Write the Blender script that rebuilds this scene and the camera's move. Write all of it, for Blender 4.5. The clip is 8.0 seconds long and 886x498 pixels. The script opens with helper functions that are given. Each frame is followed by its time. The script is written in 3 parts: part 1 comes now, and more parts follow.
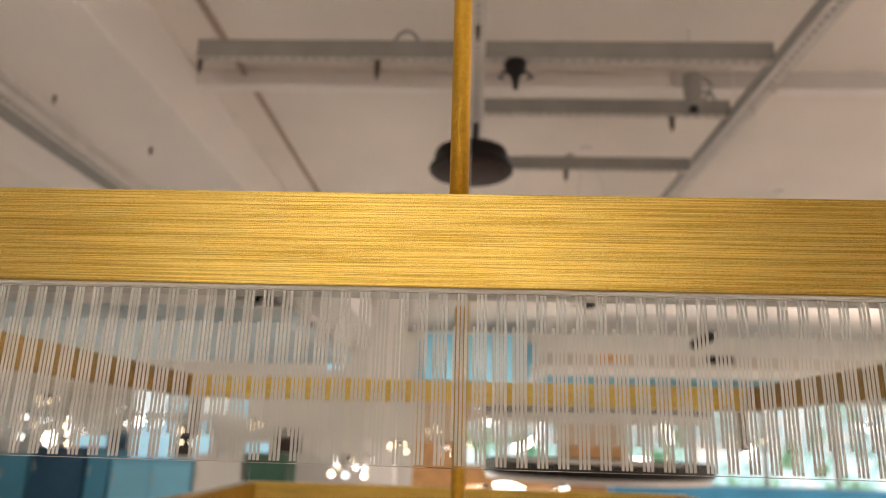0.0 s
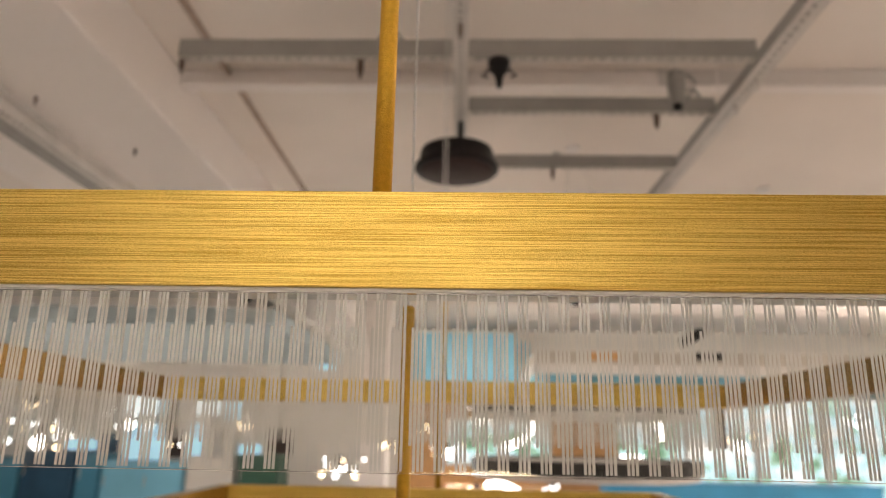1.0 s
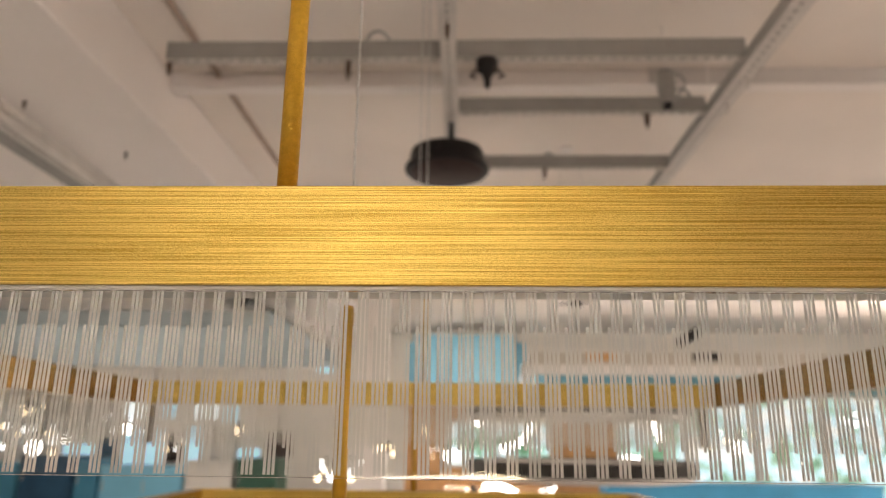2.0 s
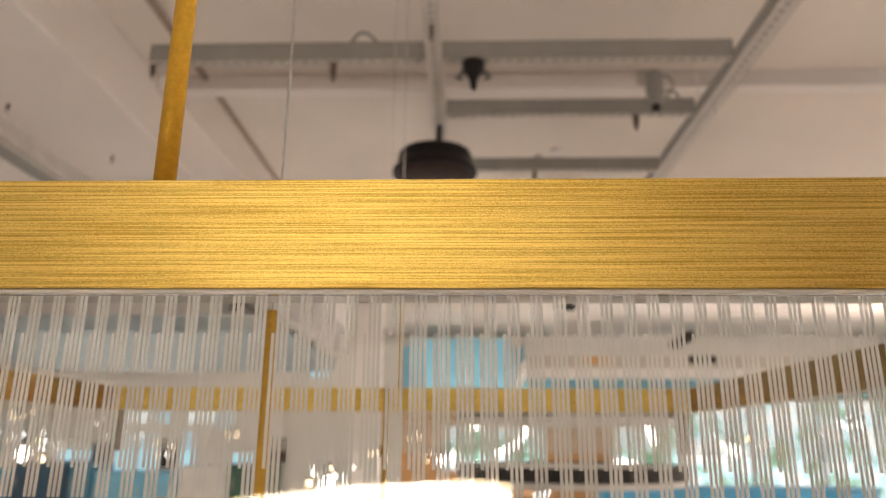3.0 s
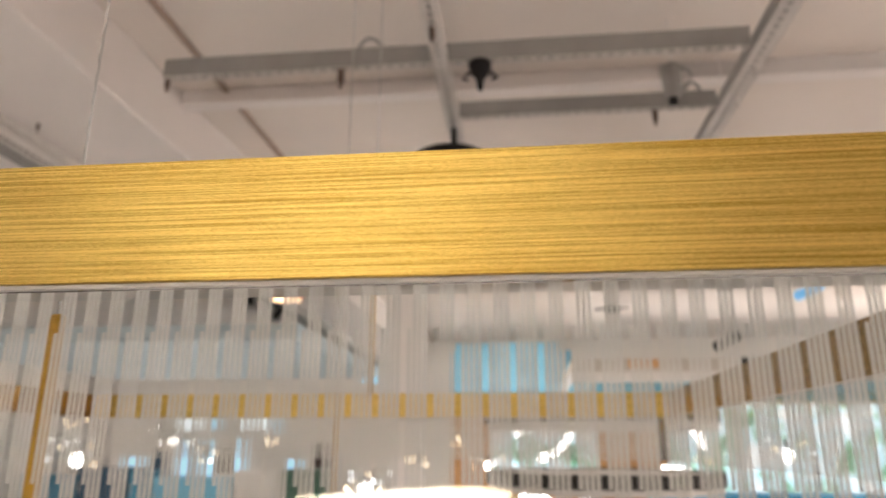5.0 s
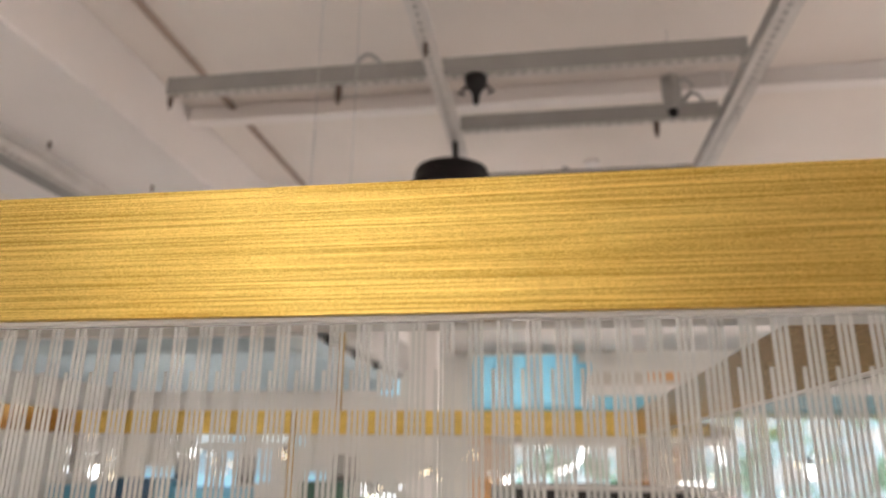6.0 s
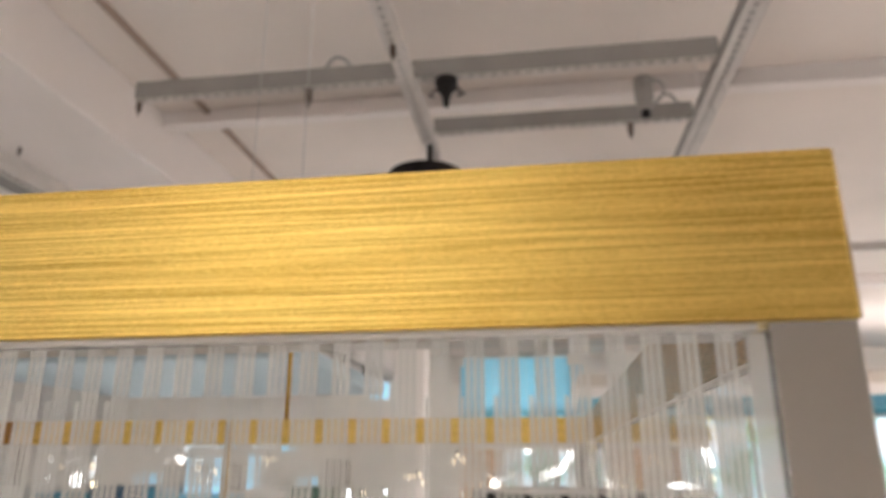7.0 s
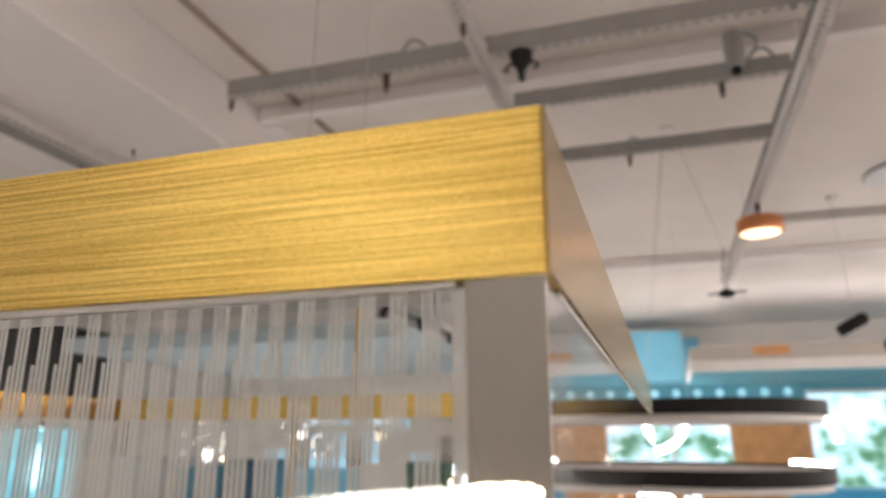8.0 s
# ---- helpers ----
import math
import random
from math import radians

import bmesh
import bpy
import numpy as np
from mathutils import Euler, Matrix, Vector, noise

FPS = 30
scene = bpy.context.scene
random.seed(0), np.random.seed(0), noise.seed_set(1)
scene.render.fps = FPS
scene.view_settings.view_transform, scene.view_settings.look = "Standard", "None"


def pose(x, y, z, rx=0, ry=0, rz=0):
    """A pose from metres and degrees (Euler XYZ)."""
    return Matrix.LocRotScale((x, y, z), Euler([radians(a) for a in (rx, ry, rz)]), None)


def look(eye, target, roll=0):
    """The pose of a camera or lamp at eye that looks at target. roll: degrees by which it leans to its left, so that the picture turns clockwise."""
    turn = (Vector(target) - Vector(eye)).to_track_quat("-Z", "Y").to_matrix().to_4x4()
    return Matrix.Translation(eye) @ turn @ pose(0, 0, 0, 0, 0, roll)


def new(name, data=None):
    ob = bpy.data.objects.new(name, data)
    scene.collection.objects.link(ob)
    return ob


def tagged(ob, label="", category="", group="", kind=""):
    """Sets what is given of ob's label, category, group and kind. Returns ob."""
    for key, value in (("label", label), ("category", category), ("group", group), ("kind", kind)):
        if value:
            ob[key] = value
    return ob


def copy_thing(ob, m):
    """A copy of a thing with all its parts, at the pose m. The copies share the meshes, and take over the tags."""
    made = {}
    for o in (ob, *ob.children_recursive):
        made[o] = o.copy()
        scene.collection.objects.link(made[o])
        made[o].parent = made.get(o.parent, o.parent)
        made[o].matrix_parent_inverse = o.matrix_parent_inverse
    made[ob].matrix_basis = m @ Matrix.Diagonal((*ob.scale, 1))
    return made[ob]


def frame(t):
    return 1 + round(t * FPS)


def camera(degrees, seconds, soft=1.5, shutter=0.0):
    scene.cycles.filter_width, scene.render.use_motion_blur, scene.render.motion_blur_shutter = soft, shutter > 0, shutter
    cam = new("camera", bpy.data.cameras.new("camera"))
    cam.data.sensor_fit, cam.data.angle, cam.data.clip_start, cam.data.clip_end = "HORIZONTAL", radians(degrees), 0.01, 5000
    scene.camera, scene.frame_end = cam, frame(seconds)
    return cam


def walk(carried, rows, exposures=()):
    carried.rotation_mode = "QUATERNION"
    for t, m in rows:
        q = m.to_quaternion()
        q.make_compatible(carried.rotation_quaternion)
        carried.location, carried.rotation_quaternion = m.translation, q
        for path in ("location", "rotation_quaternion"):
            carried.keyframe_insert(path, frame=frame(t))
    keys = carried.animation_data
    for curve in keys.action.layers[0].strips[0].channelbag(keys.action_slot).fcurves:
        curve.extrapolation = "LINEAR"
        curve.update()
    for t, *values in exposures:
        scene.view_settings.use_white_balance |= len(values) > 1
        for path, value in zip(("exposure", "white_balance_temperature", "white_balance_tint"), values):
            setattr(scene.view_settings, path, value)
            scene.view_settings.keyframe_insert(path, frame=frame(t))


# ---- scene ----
cam = camera(65.2, 8.0, soft=1.05, shutter=0.2)
PATH = [
    (0, (0.0070, -0.3417, 1.6775), (-0.0737, 1.5874, 2.1990), 1.63),
    (0.5, (0.0196, -0.3375, 1.6754), (-0.0618, 1.5935, 2.1897), 1.61),
    (1, (0.0437, -0.3321, 1.6803), (-0.0174, 1.5981, 2.2005), 1.04),
    (1.2, (0.0503, -0.3249, 1.6792), (0.0019, 1.6056, 2.1996), 0.96),
    (2.3, (0.1064, -0.3146, 1.6823), (0.0414, 1.6121, 2.2149), 0.51),
    (2.5, (0.1152, -0.3078, 1.6837), (0.0539, 1.6178, 2.2205), 0.43),
    (3, (0.1403, -0.2901, 1.6866), (0.0847, 1.6360, 2.2223), 0.36),
    (3.5, (0.1633, -0.2846, 1.6887), (0.0681, 1.6426, 2.2151), 0.31),
    (4, (0.1962, -0.2910, 1.6920), (0.0595, 1.6294, 2.2337), 0.58),
    (4.5, (0.2344, -0.2710, 1.6876), (0.0628, 1.6509, 2.2138), 0.79),
    (4.7, (0.2660, -0.2580, 1.6881), (0.0855, 1.6599, 2.2256), 0.49),
    (5.8, (0.4529, -0.2369, 1.6975), (0.1514, 1.6573, 2.2642), 0.46),
    (6, (0.4547, -0.2325, 1.7017), (0.1685, 1.6600, 2.2817), 0.63),
    (6.5, (0.4941, -0.2094, 1.7075), (0.2165, 1.6873, 2.2780), 0.71),
    (7, (0.5493, -0.1959, 1.7133), (0.2794, 1.6967, 2.3007), 0.01),
    (7.2, (0.5791, -0.1955, 1.7140), (0.2838, 1.6950, 2.2962), -0.51),
    (7.5, (0.5946, -0.1888, 1.7087), (0.2367, 1.6945, 2.2787), 0.47),
    (7.8, (0.6347, -0.1893, 1.7106), (0.1345, 1.6697, 2.2525), 0.14),
    (8, (0.6616, -0.1812, 1.7070), (0.0821, 1.6589, 2.2343), -0.01),
]
walk(cam, [(t, look(eye, target, roll)) for t, eye, target, roll in PATH],
     exposures=[(0.0, -0.07, 6950, 10), (2.5, 0.0, 6950, 10), (4.0, 0.09, 6750, 10), (6.0, 0.19, 6200, 9), (7.3, 0.18, 6100, 8), (8.0, 0.05, 6100, 8)])
cam.data.dof.use_dof = True
cam.data.dof.focus_distance = 0.348
cam.data.dof.aperture_fstop = 8.3

# ---- world and light ----
world = bpy.data.worlds.new("sky")
world.use_nodes = True
scene.world = world
wn = world.node_tree
sky = wn.nodes.new("ShaderNodeTexSky")
sky.sky_type = 'NISHITA'
sky.sun_disc = False
sky.sun_elevation, sky.sun_rotation = radians(45), radians(150)
wn.nodes["Background"].inputs[1].default_value = 0.12
wn.links.new(sky.outputs[0], wn.nodes["Background"].inputs[0])


# ---- materials ----
def material(name, colour, rough=0.6, metal=0.0, vary=0.08, scale=6.0, bump=0.05, fine=90.0, emit=0.0, stretch=(1, 1, 1), spec=0.5):
    m = bpy.data.materials.new(name)
    m.use_nodes = True
    nt = m.node_tree
    b = nt.nodes["Principled BSDF"]
    tc = nt.nodes.new("ShaderNodeTexCoord")
    mp = nt.nodes.new("ShaderNodeMapping")
    mp.inputs["Scale"].default_value = stretch
    nt.links.new(tc.outputs["Object"], mp.inputs["Vector"])
    big = nt.nodes.new("ShaderNodeTexNoise")
    big.inputs["Scale"].default_value, big.inputs["Detail"].default_value = scale, 5
    small = nt.nodes.new("ShaderNodeTexNoise")
    small.inputs["Scale"].default_value, small.inputs["Detail"].default_value = fine, 4
    for n in (big, small):
        nt.links.new(mp.outputs[0], n.inputs["Vector"])
    ramp = nt.nodes.new("ShaderNodeMix")
    ramp.data_type = 'RGBA'
    ramp.inputs["A"].default_value = (*[c * (1 - vary) for c in colour], 1)
    ramp.inputs["B"].default_value = (*[min(1, c * (1 + vary)) for c in colour], 1)
    add = nt.nodes.new("ShaderNodeMath")
    add.operation = 'MULTIPLY_ADD'
    add.inputs[1].default_value, add.inputs[2].default_value = 0.35, 0.0
    mixn = nt.nodes.new("ShaderNodeMath")
    mixn.operation = 'ADD'
    nt.links.new(small.outputs["Fac"], add.inputs[0])
    nt.links.new(big.outputs["Fac"], mixn.inputs[0])
    nt.links.new(add.outputs[0], mixn.inputs[1])
    rng = nt.nodes.new("ShaderNodeMapRange")
    rng.inputs["From Min"].default_value, rng.inputs["From Max"].default_value = 0.4, 0.95
    nt.links.new(mixn.outputs[0], rng.inputs["Value"])
    nt.links.new(rng.outputs[0], ramp.inputs["Factor"])
    nt.links.new(ramp.outputs["Result"], b.inputs["Base Color"])
    b.inputs["Roughness"].default_value = rough
    b.inputs["Metallic"].default_value = metal
    b.inputs["Specular IOR Level"].default_value = spec
    if bump:
        bm_ = nt.nodes.new("ShaderNodeBump")
        bm_.inputs["Strength"].default_value, bm_.inputs["Distance"].default_value = bump, 0.002
        nt.links.new(small.outputs["Fac"], bm_.inputs["Height"])
        nt.links.new(bm_.outputs[0], b.inputs["Normal"])
    if emit:
        b.inputs["Emission Color"].default_value = (*colour, 1)
        b.inputs["Emission Strength"].default_value = emit
    return m


def brushed_gold(name, stretch, relief=0.42, rough=(0.37, 0.28), low=(0.51, 0.305, 0.048, 1), high=(0.95, 0.70, 0.205, 1), aniso=0.6):
    """Gold-anodised metal with long hairline scratches along one axis and pitting grain."""
    m = bpy.data.materials.new(name)
    m.use_nodes = True
    nt = m.node_tree
    b = nt.nodes["Principled BSDF"]
    tc = nt.nodes.new("ShaderNodeTexCoord")

    def noise_node(sc, scale, detail, rough=0.6):
        mp = nt.nodes.new("ShaderNodeMapping")
        mp.inputs["Scale"].default_value = sc
        nt.links.new(tc.outputs["Object"], mp.inputs["Vector"])
        n = nt.nodes.new("ShaderNodeTexNoise")
        n.inputs["Scale"].default_value, n.inputs["Detail"].default_value, n.inputs["Roughness"].default_value = scale, detail, rough
        nt.links.new(mp.outputs[0], n.inputs["Vector"])
        return n

    hair = noise_node(stretch, 2600, 0.0, 0.5)
    grain = noise_node((0.8, 1, 1), 2300, 0.0)
    cloud = noise_node((0.35, 1, 1), 22, 3)
    mix2 = nt.nodes.new("ShaderNodeMath")
    mix2.operation = 'MULTIPLY_ADD'
    mix2.inputs[1].default_value = 0.75
    nt.links.new(grain.outputs["Fac"], mix2.inputs[0])
    nt.links.new(hair.outputs["Fac"], mix2.inputs[2])
    wear = nt.nodes.new("ShaderNodeMath")
    wear.operation = 'MULTIPLY_ADD'
    wear.inputs[1].default_value = 0.05
    nt.links.new(cloud.outputs["Fac"], wear.inputs[0])
    nt.links.new(mix2.outputs[0], wear.inputs[2])
    rng = nt.nodes.new("ShaderNodeMapRange")
    rng.inputs["From Min"].default_value, rng.inputs["From Max"].default_value = 0.60, 1.16
    nt.links.new(wear.outputs[0], rng.inputs["Value"])
    mix = nt.nodes.new("ShaderNodeMix")
    mix.data_type = 'RGBA'
    mix.inputs["A"].default_value = low
    mix.inputs["B"].default_value = high
    nt.links.new(rng.outputs[0], mix.inputs["Factor"])
    nt.links.new(mix.outputs["Result"], b.inputs["Base Color"])
    b.inputs["Metallic"].default_value = 1.0
    tan = nt.nodes.new("ShaderNodeTangent")
    tan.direction_type, tan.axis = 'RADIAL', 'Z'
    nt.links.new(tan.outputs[0], b.inputs["Tangent"])
    b.inputs["Anisotropic"].default_value, b.inputs["Anisotropic Rotation"].default_value = aniso, 0.25
    r2 = nt.nodes.new("ShaderNodeMapRange")
    r2.inputs["To Min"].default_value, r2.inputs["To Max"].default_value = rough
    nt.links.new(rng.outputs[0], r2.inputs["Value"])
    nt.links.new(r2.outputs[0], b.inputs["Roughness"])
    bp = nt.nodes.new("ShaderNodeBump")
    bp.inputs["Strength"].default_value, bp.inputs["Distance"].default_value = relief, 0.0006
    nt.links.new(mix2.outputs[0], bp.inputs["Height"])
    nt.links.new(bp.outputs[0], b.inputs["Normal"])
    return m


def glass(name, colour, rough=0.0, ior=1.49):
    m = bpy.data.materials.new(name)
    m.use_nodes = True
    b = m.node_tree.nodes["Principled BSDF"]
    b.inputs["Base Color"].default_value = (*colour, 1)
    b.inputs["Transmission Weight"].default_value = 1.0
    b.inputs["Roughness"].default_value = rough
    b.inputs["IOR"].default_value = ior
    return m


def glow(name, colour, strength):
    m = bpy.data.materials.new(name)
    m.use_nodes = True
    b = m.node_tree.nodes["Principled BSDF"]
    b.inputs["Base Color"].default_value = (*[0.8 * c for c in colour], 1)
    b.inputs["Emission Color"].default_value = (*colour, 1)
    b.inputs["Emission Strength"].default_value = strength
    b.inputs["Roughness"].default_value = 0.4
    return m


GOLD_X = brushed_gold("brushed_gold_along_x", (0.006, 1, 1))
# paler gold: the ceiling's sheen on the side plates is put into the colour
GOLD_Y = brushed_gold("brushed_gold_along_y_sheen", (1, 0.03, 1), 0.06, (0.27, 0.21), (0.47, 0.33, 0.15, 1), (0.56, 0.41, 0.20, 1), 0.0)
# browner gold: the inner faces' dark reflection is put into the colour
GOLD_INNER_SHADE = brushed_gold("brushed_gold_inner_shade", (1, 0.03, 1), 0.06, (0.30, 0.24), (0.33, 0.185, 0.045, 1), (0.42, 0.245, 0.065, 1), 0.0)
GOLD_PAINT = material("gold_satin_paint", (0.52, 0.30, 0.042), 0.40, 1.0, 0.16, 300, 0.4, 1100)
ACRYLIC = glass("clear_acrylic", (0.985, 0.99, 0.985))
ACRYLIC_SIDE = glass("clear_acrylic_thin", (0.985, 0.99, 0.985), 0.0, 1.45)
ETCH = material("white_etched_groove", (0.71, 0.685, 0.66), 0.7, 0.0, 0.05, 40, 0.1, 400)
ETCH.node_tree.nodes["Principled BSDF"].inputs["Alpha"].default_value = 0.92
ETCH_SIDE = ETCH.copy()
ETCH_SIDE.node_tree.nodes["Principled BSDF"].inputs["Alpha"].default_value = 0.10
ETCH_TRIM = ETCH.copy()
ETCH_TRIM.node_tree.nodes["Principled BSDF"].inputs["Alpha"].default_value = 0.5
DIFFUSER = material("frosted_strip", (0.56, 0.53, 0.50), 0.45, 0.0, 0.06, 25, 0.1, 300)
MIRROR = material("polished_steel", (0.78, 0.76, 0.74), 0.02, 1.0, 0.03, 8, 0.02, 60)
STEEL = material("stranded_steel", (0.52, 0.51, 0.50), 0.35, 1.0, 0.15, 200, 0.3, 900)
PLASTER = material("ceiling_paint", (0.76, 0.69, 0.64), 0.9, 0.0, 0.075, 1.1, 0.15, 60)
BEAM = material("beam_paint", (0.80, 0.745, 0.72), 0.9, 0.0, 0.05, 0.9, 0.15, 50)
WALL = material("wall_paint", (0.70, 0.66, 0.62), 0.9, 0.0, 0.05, 0.6, 0.1, 40)
WALL_BACK = material("taupe_wall_paint", (0.40, 0.365, 0.33), 0.9, 0.0, 0.06, 0.6, 0.1, 40)
FLOOR = material("grey_floor_tile", (0.34, 0.31, 0.29), 0.4, 0.0, 0.12, 1.2, 0.05, 30)
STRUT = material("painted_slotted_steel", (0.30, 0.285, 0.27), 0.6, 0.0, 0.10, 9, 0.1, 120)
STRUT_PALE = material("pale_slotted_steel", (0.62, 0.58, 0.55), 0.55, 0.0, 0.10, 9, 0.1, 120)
STRUT_SIDE_SHADE = material("strut_side_shade", (0.36, 0.34, 0.325), 0.6, 0.0, 0.10, 9, 0.1, 120)
RUSTY = material("brown_conduit_paint", (0.36, 0.27, 0.22), 0.7, 0.0, 0.15, 12, 0.1, 120)
HOOK = material("rusty_hook_steel", (0.13, 0.085, 0.065), 0.6, 0.4, 0.2, 60, 0.1, 300)
SHADOWED = material("channel_inside_shade", (0.07, 0.062, 0.058), 0.8, 0.0, 0.2, 20, 0.1, 200)
RIB_SHADE = material("rib_front_shade", (0.57, 0.53, 0.51), 0.8, 0.0, 0.07, 1.5, 0.1, 60)
BLACK = material("black_enamel", (0.016, 0.013, 0.013), 0.5, 0.0, 0.2, 14, 0.05, 120, spec=0.2)
BROWN_METAL = material("dark_bronze_underside", (0.05, 0.032, 0.03), 0.7, 0.0, 0.2, 14, 0.05, 120, spec=0.15)
GREY_PLASTIC = material("grey_lamp_housing", (0.30, 0.29, 0.28), 0.5, 0.0, 0.08, 20, 0.05, 150)
COPPER = material("copper_shade", (0.72, 0.30, 0.13), 0.3, 1.0, 0.1, 20, 0.05, 200)
TEAL = material("teal_paint", (0.12, 0.38, 0.50), 0.7, 0.0, 0.08, 1.5, 0.05, 40)
SKYBLUE = material("sky_blue_paint", (0.21, 0.53, 0.72), 0.7, 0.0, 0.08, 1.5, 0.05, 40)
CABINET_BLUE = material("blue_lacquered_board", (0.06, 0.27, 0.42), 0.4, 0.0, 0.15, 2.0, 0.05, 60)
VIVID_BLUE = material("vivid_blue_board", (0.05, 0.34, 0.60), 0.4, 0.0, 0.15, 2.0, 0.05, 60)
NAVY = material("navy_cabinet", (0.018, 0.085, 0.17), 0.5, 0.0, 0.2, 4, 0.05, 60)
ORANGE = material("orange_brick_paint", (0.58, 0.30, 0.12), 0.7, 0.0, 0.25, 5, 0.2, 30)
DOME = material("pale_blue_grey_board", (0.40, 0.48, 0.53), 0.8, 0.0, 0.06, 1.5, 0.05, 40)
TAN = material("tan_board", (0.52, 0.47, 0.42), 0.7, 0.0, 0.06, 2.0, 0.05, 40)
WHITE_SATIN = material("white_satin_metal", (0.74, 0.70, 0.68), 0.45, 0.0, 0.05, 9, 0.03, 120)
GREEN = material("dark_green_lacquer", (0.02, 0.09, 0.055), 0.4, 0.0, 0.2, 9, 0.03, 100)
WARM_GLOW = glow("warm_lamp_glass", (1.0, 0.78, 0.52), 4.0)
COOL_GLOW = glow("cool_lamp_glass", (0.9, 0.95, 1.0), 4.0)
TUBE_GLOW = glow("led_tube", (1.0, 0.96, 0.92), 9.0)
DISC_GLOW = glow("led_crystal_diffuser", (1.0, 0.95, 0.88), 27.0)
CRYSTAL_GLOW = glow("lit_amber_crystal", (1.0, 0.74, 0.42), 20.0)


LIT_GLASS = glass("teal_frosted_glass", (0.45, 0.85, 0.93), 0.35)
LIT_GLASS.node_tree.nodes["Principled BSDF"].inputs["Emission Color"].default_value = (0.30, 0.78, 0.92, 1)
LIT_GLASS.node_tree.nodes["Principled BSDF"].inputs["Emission Strength"].default_value = 0.14


# ---- building helpers ----
def part(name, bm, mat, parent=None, label=""):
    me = bpy.data.meshes.new(name)
    bm.to_mesh(me)
    bm.free()
    me.materials.append(mat)
    ob = new(name, me)
    if parent is not None:
        ob.parent = parent
    if label:
        ob["label"] = label
    return ob


def empty(name, at, label="", category="", group="", kind=""):
    ob = new(name)
    ob.location = at
    return tagged(ob, label, category, group, kind)


def box(x0, x1, y0, y1, z0, z1, bevel=0.0, seg=2, bm=None):
    own = bm is None
    bm = bm or bmesh.new()
    r = bmesh.ops.create_cube(bm, size=1.0, matrix=Matrix.Translation(((x0 + x1) / 2, (y0 + y1) / 2, (z0 + z1) / 2)) @ Matrix.Diagonal((x1 - x0, y1 - y0, z1 - z0, 1)))
    if bevel and own:
        bmesh.ops.bevel(bm, geom=bm.edges[:], offset=bevel, segments=seg, affect='EDGES', profile=0.5)
    return bm


def lathe(profile, seg=32, m=None):
    """A turned solid round z from (radius, height) pairs."""
    bm = bmesh.new()
    rings = []
    for r, z in profile:
        rings.append([bm.verts.new((r * math.cos(2 * math.pi * k / seg), r * math.sin(2 * math.pi * k / seg), z)) for k in range(seg)])
    for a, b in zip(rings, rings[1:]):
        for k in range(seg):
            f = bm.faces.new((a[k], a[(k + 1) % seg], b[(k + 1) % seg], b[k]))
            f.smooth = True
    bm.faces.new(list(reversed(rings[0])))
    bm.faces.new(rings[-1])
    bmesh.ops.recalc_face_normals(bm, faces=bm.faces[:])
    if m is not None:
        bm.transform(m)
    return bm


def tube(points, r, seg=10, closed=False):
    """A round bar swept along points."""
    bm = bmesh.new()
    pts = [Vector(p) for p in points]
    rings = []
    for i, p in enumerate(pts):
        a = pts[i - 1] if (i or closed) else p
        b = pts[(i + 1) % len(pts)] if (i + 1 < len(pts) or closed) else p
        q = (b - a).to_track_quat('Z', 'Y')
        rings.append([bm.verts.new(p + q @ Vector((r * math.cos(2 * math.pi * k / seg), r * math.sin(2 * math.pi * k / seg), 0))) for k in range(seg)])
    pairs = list(zip(rings, rings[1:])) + ([(rings[-1], rings[0])] if closed else [])
    for a, b in pairs:
        for k in range(seg):
            f = bm.faces.new((a[k], a[(k + 1) % seg], b[(k + 1) % seg], b[k]))
            f.smooth = True
    if not closed:
        bm.faces.new(list(reversed(rings[0])))
        bm.faces.new(rings[-1])
    bmesh.ops.recalc_face_normals(bm, faces=bm.faces[:])
    return bm


def slotted_sheet(length, width, across, pitch=0.05, slot=0.027, slot_w=0.020):
    """2.5 mm steel sheet from the origin along x, with a row of real slots."""
    bm = bmesh.new()
    a = Vector(across)
    lo, hi = (width - slot_w) / 2, (width + slot_w) / 2

    def quad(s0, s1, t0, t1):
        bm.faces.new([bm.verts.new(Vector((s, 0, 0)) + a * t) for s, t in ((s0, t0), (s1, t0), (s1, t1), (s0, t1))])

    quad(0, length, 0, lo)
    quad(0, length, hi, width)
    n = int(length / pitch)
    for k in range(n):
        quad(k * pitch, (k + 1) * pitch - slot, lo, hi)
    if n * pitch < length - 1e-4:
        quad(n * pitch, length, lo, hi)
    bmesh.ops.remove_doubles(bm, verts=bm.verts[:], dist=1e-5)
    bmesh.ops.solidify(bm, geom=bm.faces[:], thickness=0.0025)
    return bm


# ---- the room ----
CEIL = 3.65
part("floor", box(-8, 8, -5, 13, -0.15, 0), FLOOR)["kind"] = "structure"
part("ceiling", box(-8, 8, -5, 13, CEIL, CEIL + 0.2), PLASTER)["kind"] = "structure"
for name, b in (("wall_south", (-8.2, 8.2, -5.2, -5, 0, CEIL)), ("wall_west", (-8.2, -8, -5, 13.2, 0, CEIL)), ("wall_east", (8, 8.2, -5, 13.2, 0, CEIL))):
    part(name, box(*b), WALL_BACK if name == "wall_south" else WALL)["kind"] = "structure"
